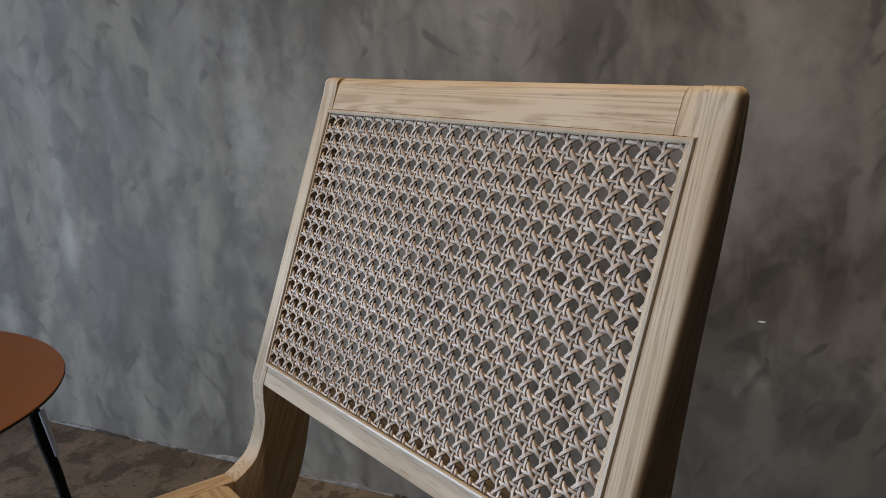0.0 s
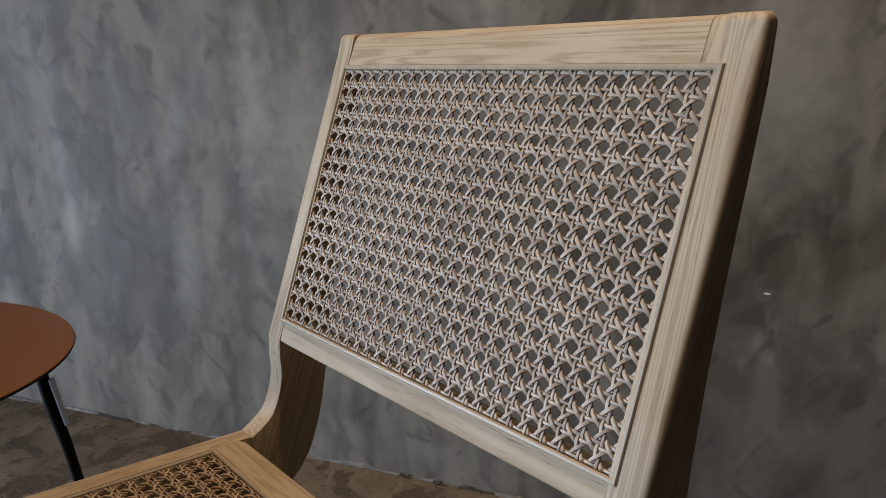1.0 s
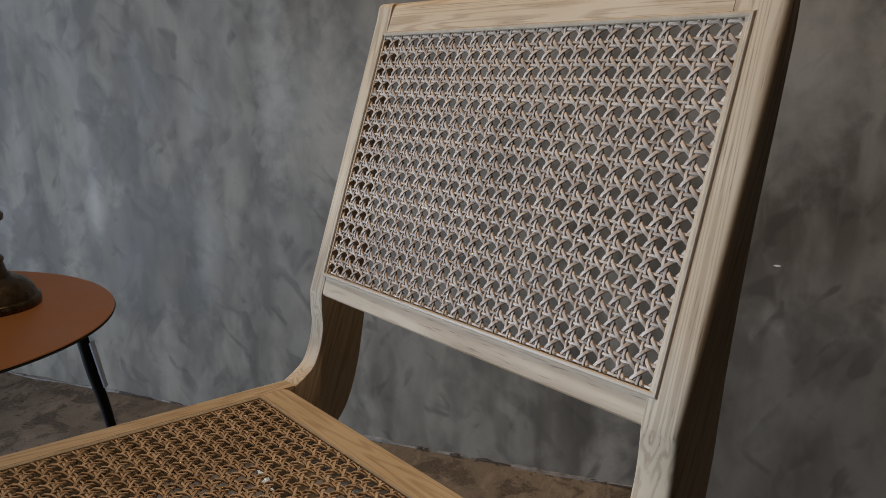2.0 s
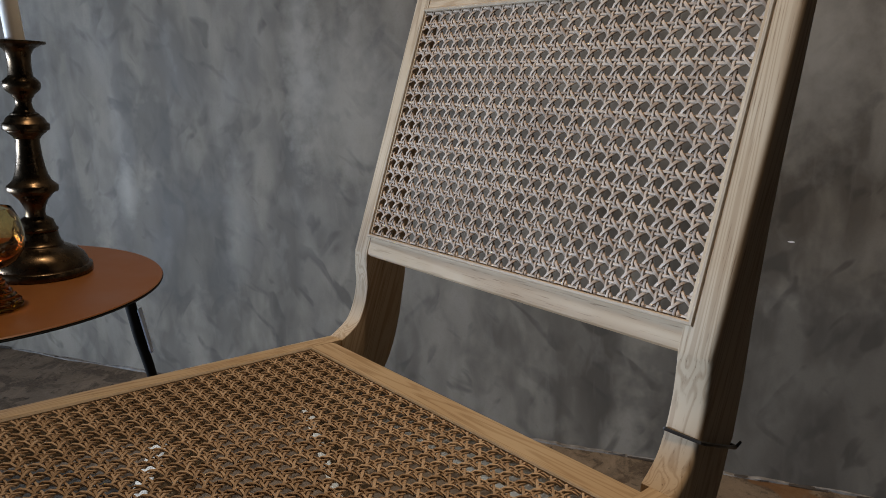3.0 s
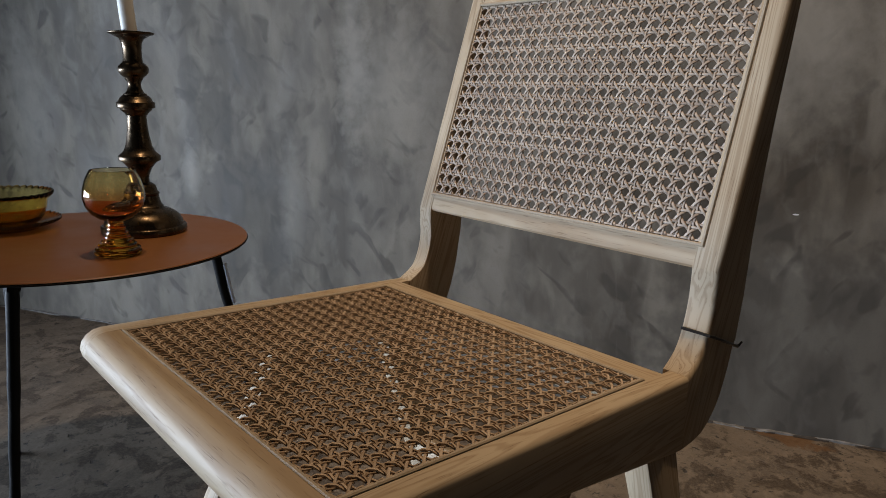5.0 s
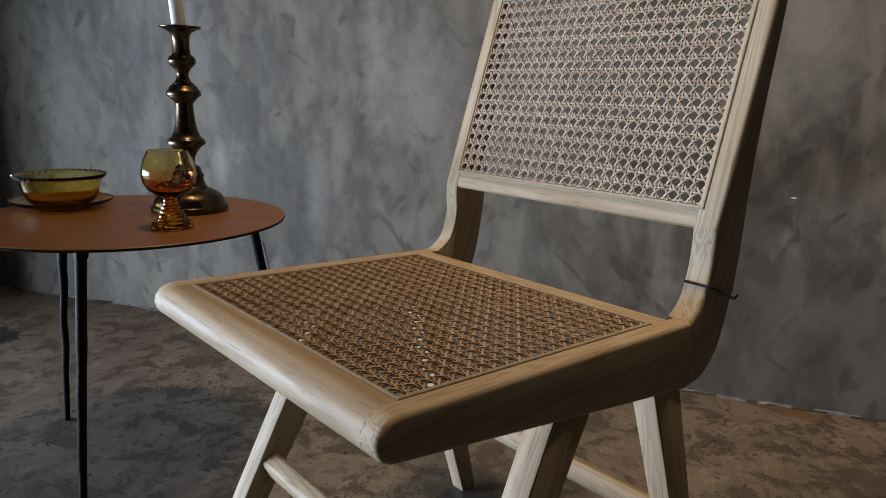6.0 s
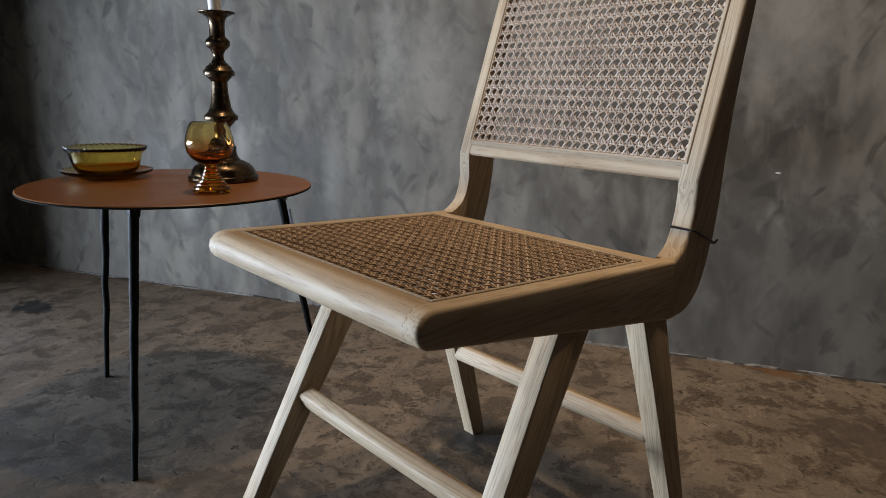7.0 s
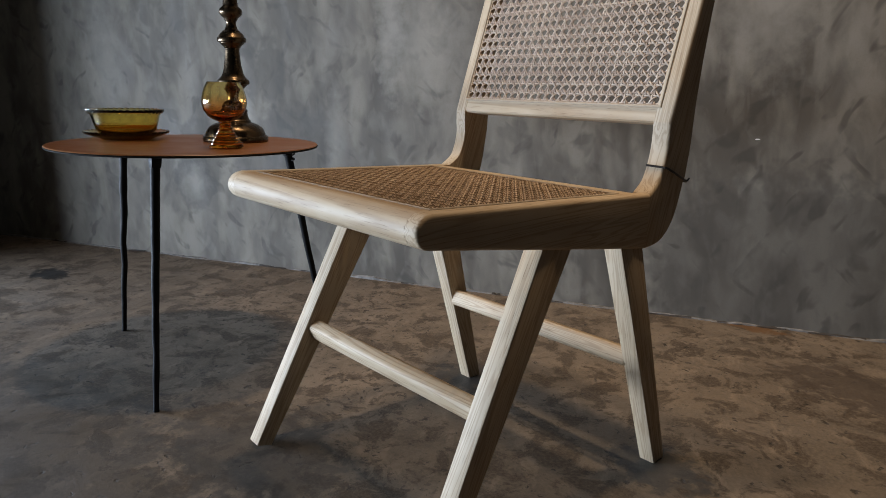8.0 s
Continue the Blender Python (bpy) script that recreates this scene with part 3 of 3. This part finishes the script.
    back = part("back_cane", frame_strip(0.398, long - 0.008, 0.004, 0.0035, m @ pose(0, 0.004, 0)), REED, chair, "woven rattan cane back panel")
    weave(back, 0.398, long - 0.008, 26, 17, m @ pose(0, 0.004, 0), 8, CANE)
    chair.location = (0.003, 0, 0)
    return chair


def trim_floor(bm):
    """Cut a leg off level with the floor."""
    for v in bm.verts:
        if v.co.z < 0.012:
            v.co.z = max(0.0, v.co.z) if v.co.z > 0.004 else 0.0


build_chair()

# Black cable tie round the chair's post.
loop = [(0.2025, 0.2195, 0.4735), (0.2312, 0.2215, 0.4725), (0.2332, 0.2245, 0.4715), (0.2335, 0.25, 0.461), (0.2332, 0.277, 0.450), (0.231, 0.2805, 0.449),
        (0.206, 0.2805, 0.450), (0.2025, 0.277, 0.451), (0.2022, 0.25, 0.462), (0.2025, 0.2195, 0.4735)]
tie = part("cable_tie", tube(loop, [0.0016] * len(loop), 8), BLACK_PLASTIC)
tagged(tie, "thin black plastic cable tie round the chair post", "cable tie")
part("tail", tube([(0.2330, 0.279, 0.450), (0.2350, 0.282, 0.4545)], [0.0015, 0.0012], 6), BLACK_PLASTIC, tie)

# ---- side table ----
TABLE = Vector((-0.638, -0.112, 0))
TOP_Z, TOP_R = 0.455, 0.256


def build_table():
    table = new("side_table")
    tagged(table, "round side table with rust-brown top and thin black iron legs", "table")
    table.location = TABLE
    r = TOP_R
    part("tabletop", lathe([(0, TOP_Z), (r - 0.002, TOP_Z), (r - 0.0008, TOP_Z - 0.0012), (r - 0.002, TOP_Z - 0.002), (0, TOP_Z - 0.002)], 96), RUST, table, "rust-brown satin disc top")
    part("rim", lathe([(0, TOP_Z - 0.0022), (r - 0.0015, TOP_Z - 0.0022), (r, TOP_Z - 0.0032), (r - 0.0008, TOP_Z - 0.0048), (r - 0.0025, TOP_Z - 0.0055), (0, TOP_Z - 0.0055)], 96), BLACK_IRON, table, "black iron edge under the top")
    for foot, seed in (((-0.433, -0.277), 1), ((-0.903, -0.187), 2), ((-0.585, 0.170), 3)):
        fx, fy = foot[0] - TABLE.x, foot[1] - TABLE.y
        pts, radii = [], []
        for k in range(26):
            u = k / 25
            w = 0.0022 * math.sin(math.pi * u)
            near = 0.80 if seed == 2 else 0.70
            reach = near + (1 - near) * u
            pts.append((fx * reach + w * noise.noise(Vector((u * 7, seed, 0))), fy * reach + w * noise.noise(Vector((u * 7, seed, 5))), (TOP_Z - 0.008) * (1 - u)))
            radii.append((0.0088 - 0.0036 * u) * (1 + 0.14 * noise.noise(Vector((u * 11, seed * 3, 2)))))
        radii[-1] *= 1.1
        leg = part("leg", tube(pts, radii, 12), BLACK_IRON, table, "hand-forged black iron leg")
        part("bracket", bar((pts[0][0], pts[0][1], TOP_Z - 0.0078), (pts[1][0], pts[1][1], TOP_Z - 0.030), (0.020, 0.020), (0.017, 0.017), (1, 0, 0), 0.003, 2), BLACK_IRON, leg)
        if seed == 3:
            ring = [(pts[2][0] + 0.0105 * math.cos(a / 3), pts[2][1] + 0.0105 * math.sin(a / 3), TOP_Z - 0.040 + 0.0006 * a) for a in range(0, 32)]
            part("wire", tube(ring, [0.0017] * len(ring), 6), BLACK_PLASTIC, leg, "black wire twisted round the leg")
            beside = Vector((0.0085, 0.0085, 0))
            bm = bar(Vector(pts[3]) + beside, Vector(pts[7]) + beside, (0.003, 0.010), (0.003, 0.008), (0.66, -0.75, 0), 0.0007, 2)
            part("tag", bm, TAG, leg, "small glossy bluish plastic tag")
    return table


build_table()


def placed(name, at, label, category):
    ob = new(name)
    ob.location = at
    return tagged(ob, label, category)


# Candlestick with its candle.
stick = placed("candlestick", (-0.6472, -0.006, TOP_Z), "turned aged-bronze candlestick on the side table", "candlestick")
PROFILE = [(0, 0.0), (0.064, 0.0), (0.0662, 0.0015), (0.0665, 0.004), (0.0662, 0.0105), (0.0645, 0.0118), (0.0615, 0.0125), (0.0612, 0.0150), (0.0600, 0.0195), (0.0560, 0.0265), (0.0495, 0.0325), (0.0415, 0.0368),
           (0.0335, 0.0392), (0.0318, 0.0405), (0.0318, 0.0430), (0.0292, 0.0450), (0.0268, 0.0520), (0.0252, 0.0600), (0.0265, 0.0615), (0.0265, 0.0650), (0.0238, 0.0668), (0.0225, 0.0720), (0.0212, 0.0765), (0.0170, 0.0795),
           (0.0128, 0.0820), (0.0122, 0.0880), (0.0138, 0.0960), (0.0180, 0.1050), (0.0245, 0.1125), (0.0268, 0.1148), (0.0272, 0.1165), (0.0314, 0.1170), (0.0320, 0.1185), (0.0320, 0.1240), (0.0312, 0.1255), (0.0285, 0.1275),
           (0.0240, 0.1320), (0.0205, 0.1400), (0.0178, 0.1520), (0.0158, 0.1660), (0.0148, 0.1800), (0.0146, 0.1885), (0.0168, 0.1900), (0.0170, 0.1920), (0.0225, 0.1965), (0.0240, 0.1980), (0.0242, 0.1995), (0.0280, 0.2005),
           (0.0287, 0.2020), (0.0287, 0.2085), (0.0278, 0.2100), (0.0255, 0.2110), (0.0235, 0.2160), (0.0200, 0.2195), (0.0178, 0.2205), (0.0176, 0.2225), (0.0135, 0.2245), (0.0105, 0.2310), (0.0096, 0.2370), (0.0108, 0.2420),
           (0.0135, 0.2455), (0.0138, 0.2475), (0.0185, 0.2510), (0.0222, 0.2555), (0.0230, 0.2600), (0.0224, 0.2640), (0.0190, 0.2680), (0.0152, 0.2710), (0.0148, 0.2730), (0.0141, 0.2800), (0.0140, 0.2900), (0.0150, 0.3000),
           (0.0185, 0.3070), (0.0265, 0.3115), (0.0335, 0.3140), (0.0342, 0.3155), (0.0340, 0.3168), (0.0315, 0.3170), (0.018, 0.3145), (0.0125, 0.3140), (0.0122, 0.2950), (0, 0.2950)]
low = next(k for k, p in enumerate(PROFILE) if p[1] >= 0.060)
top = next(k for k, p in enumerate(PROFILE) if p[1] >= 0.2725)
part("base", lathe(PROFILE[:low + 1] + [(0, PROFILE[low][1])], 64), BRONZE, stick, smooth=50)
part("stem", lathe([(0, PROFILE[low][1])] + PROFILE[low:top + 1] + [(0, PROFILE[top][1])], 64), BRONZE, stick, smooth=50)
part("candle_cup", lathe([(0, PROFILE[top][1])] + PROFILE[top:], 64), BRONZE, stick, smooth=50)
candle = placed("candle", (-0.6472, -0.006, TOP_Z + 0.2955), "plain white taper candle leaning in the candlestick", "candle")
part("wax", lathe([(0, 0), (0.0112, 0), (0.0116, 0.03), (0.0112, 0.2), (0.0095, 0.206), (0, 0.206)], 32), WAX, candle)
part("wick", tube([(0, 0, 0.204), (0.0005, 0.0003, 0.212), (0.0016, 0.001, 0.219)], [0.0009, 0.0009, 0.0007], 6), BLACK_PLASTIC, candle, "dark cotton wick")
candle.rotation_euler = (radians(3.5), radians(-3.5), 0)


# Amber goblet.
def goblet_profile():
    foot = [(0, 0.0), (0.029, 0.0), (0.0315, 0.002), (0.0315, 0.005)]
    for k in range(7):
        z = 0.006 + 0.0058 * k
        r = 0.0098 + 0.0200 * (1 - k / 6.6) ** 1.6
        foot += [(r - 0.0014, z), (r + 0.0006, z + 0.0018), (r + 0.0004, z + 0.0038), (r - 0.0018, z + 0.0054)]
    bowl_out = [(0.0095, 0.047), (0.012, 0.0488), (0.022, 0.0525), (0.0315, 0.0595), (0.0382, 0.070), (0.0410, 0.083), (0.0400, 0.094), (0.0360, 0.108), (0.0298, 0.1205)]
    bowl_in = [(0.0292, 0.121), (0.0286, 0.1203), (0.0348, 0.108), (0.0388, 0.094), (0.0396, 0.083), (0.0366, 0.0712), (0.030, 0.0622), (0.020, 0.0562), (0.010, 0.0536), (0, 0.053)]
    return foot + bowl_out + bowl_in


goblet = placed("goblet", (-0.503, -0.092, TOP_Z + 0.0002), "amber glass goblet with a stepped foot on the table", "glass")
whole = goblet_profile()
cut = next(k for k, p in enumerate(whole) if p == (0.0095, 0.047))
part("foot", lathe(whole[:cut] + [(0.0095, 0.0468), (0, 0.0468)], 48), AMBER_DEEP, goblet, "deep amber ribbed foot", 25)
part("bowl", lathe([(0, 0.0471)] + whole[cut:], 64), AMBER, goblet, "clear amber glass bowl", 50)


# Dessert bowl on its saucer.
def scallop(first, last, depth, count=26):
    def wave(k, a, r, z):
        if first <= k <= last:
            w = abs(math.sin(a * count / 2))
            return r - depth * (1 - w), z + 0.5 * depth * w
        return r, z
    return wave


DISH = Vector((-0.791, -0.181, TOP_Z + 0.0002))
saucer = placed("saucer", DISH, "amber pressed-glass saucer with a beaded rim", "saucer")
part("plate", lathe([(0, 0.0), (0.050, 0.0), (0.054, 0.003), (0.070, 0.0075), (0.078, 0.0105), (0.0835, 0.0120), (0.0840, 0.0160), (0.080, 0.0160), (0.069, 0.0122), (0.052, 0.0075), (0, 0.0065)], 195, scallop(5, 6, 0.0036, 39)), AMBER_DISH, saucer, "", 60)
dish = placed("dessert_bowl", DISH + Vector((0.0, 0.0, 0.0078)), "amber pressed-glass dessert bowl standing on a saucer", "bowl")
part("body", lathe([(0, 0.0), (0.044, 0.0), (0.052, 0.004), (0.058, 0.012), (0.063, 0.026), (0.067, 0.042), (0.0725, 0.046), (0.0755, 0.0485), (0.0755, 0.0525), (0.071, 0.052), (0.0645, 0.0475), (0.0605, 0.030), (0.0555, 0.015), (0.048, 0.0075), (0, 0.0055)], 195, scallop(7, 8, 0.0034, 39)), AMBER_DISH, dish, "", 60)
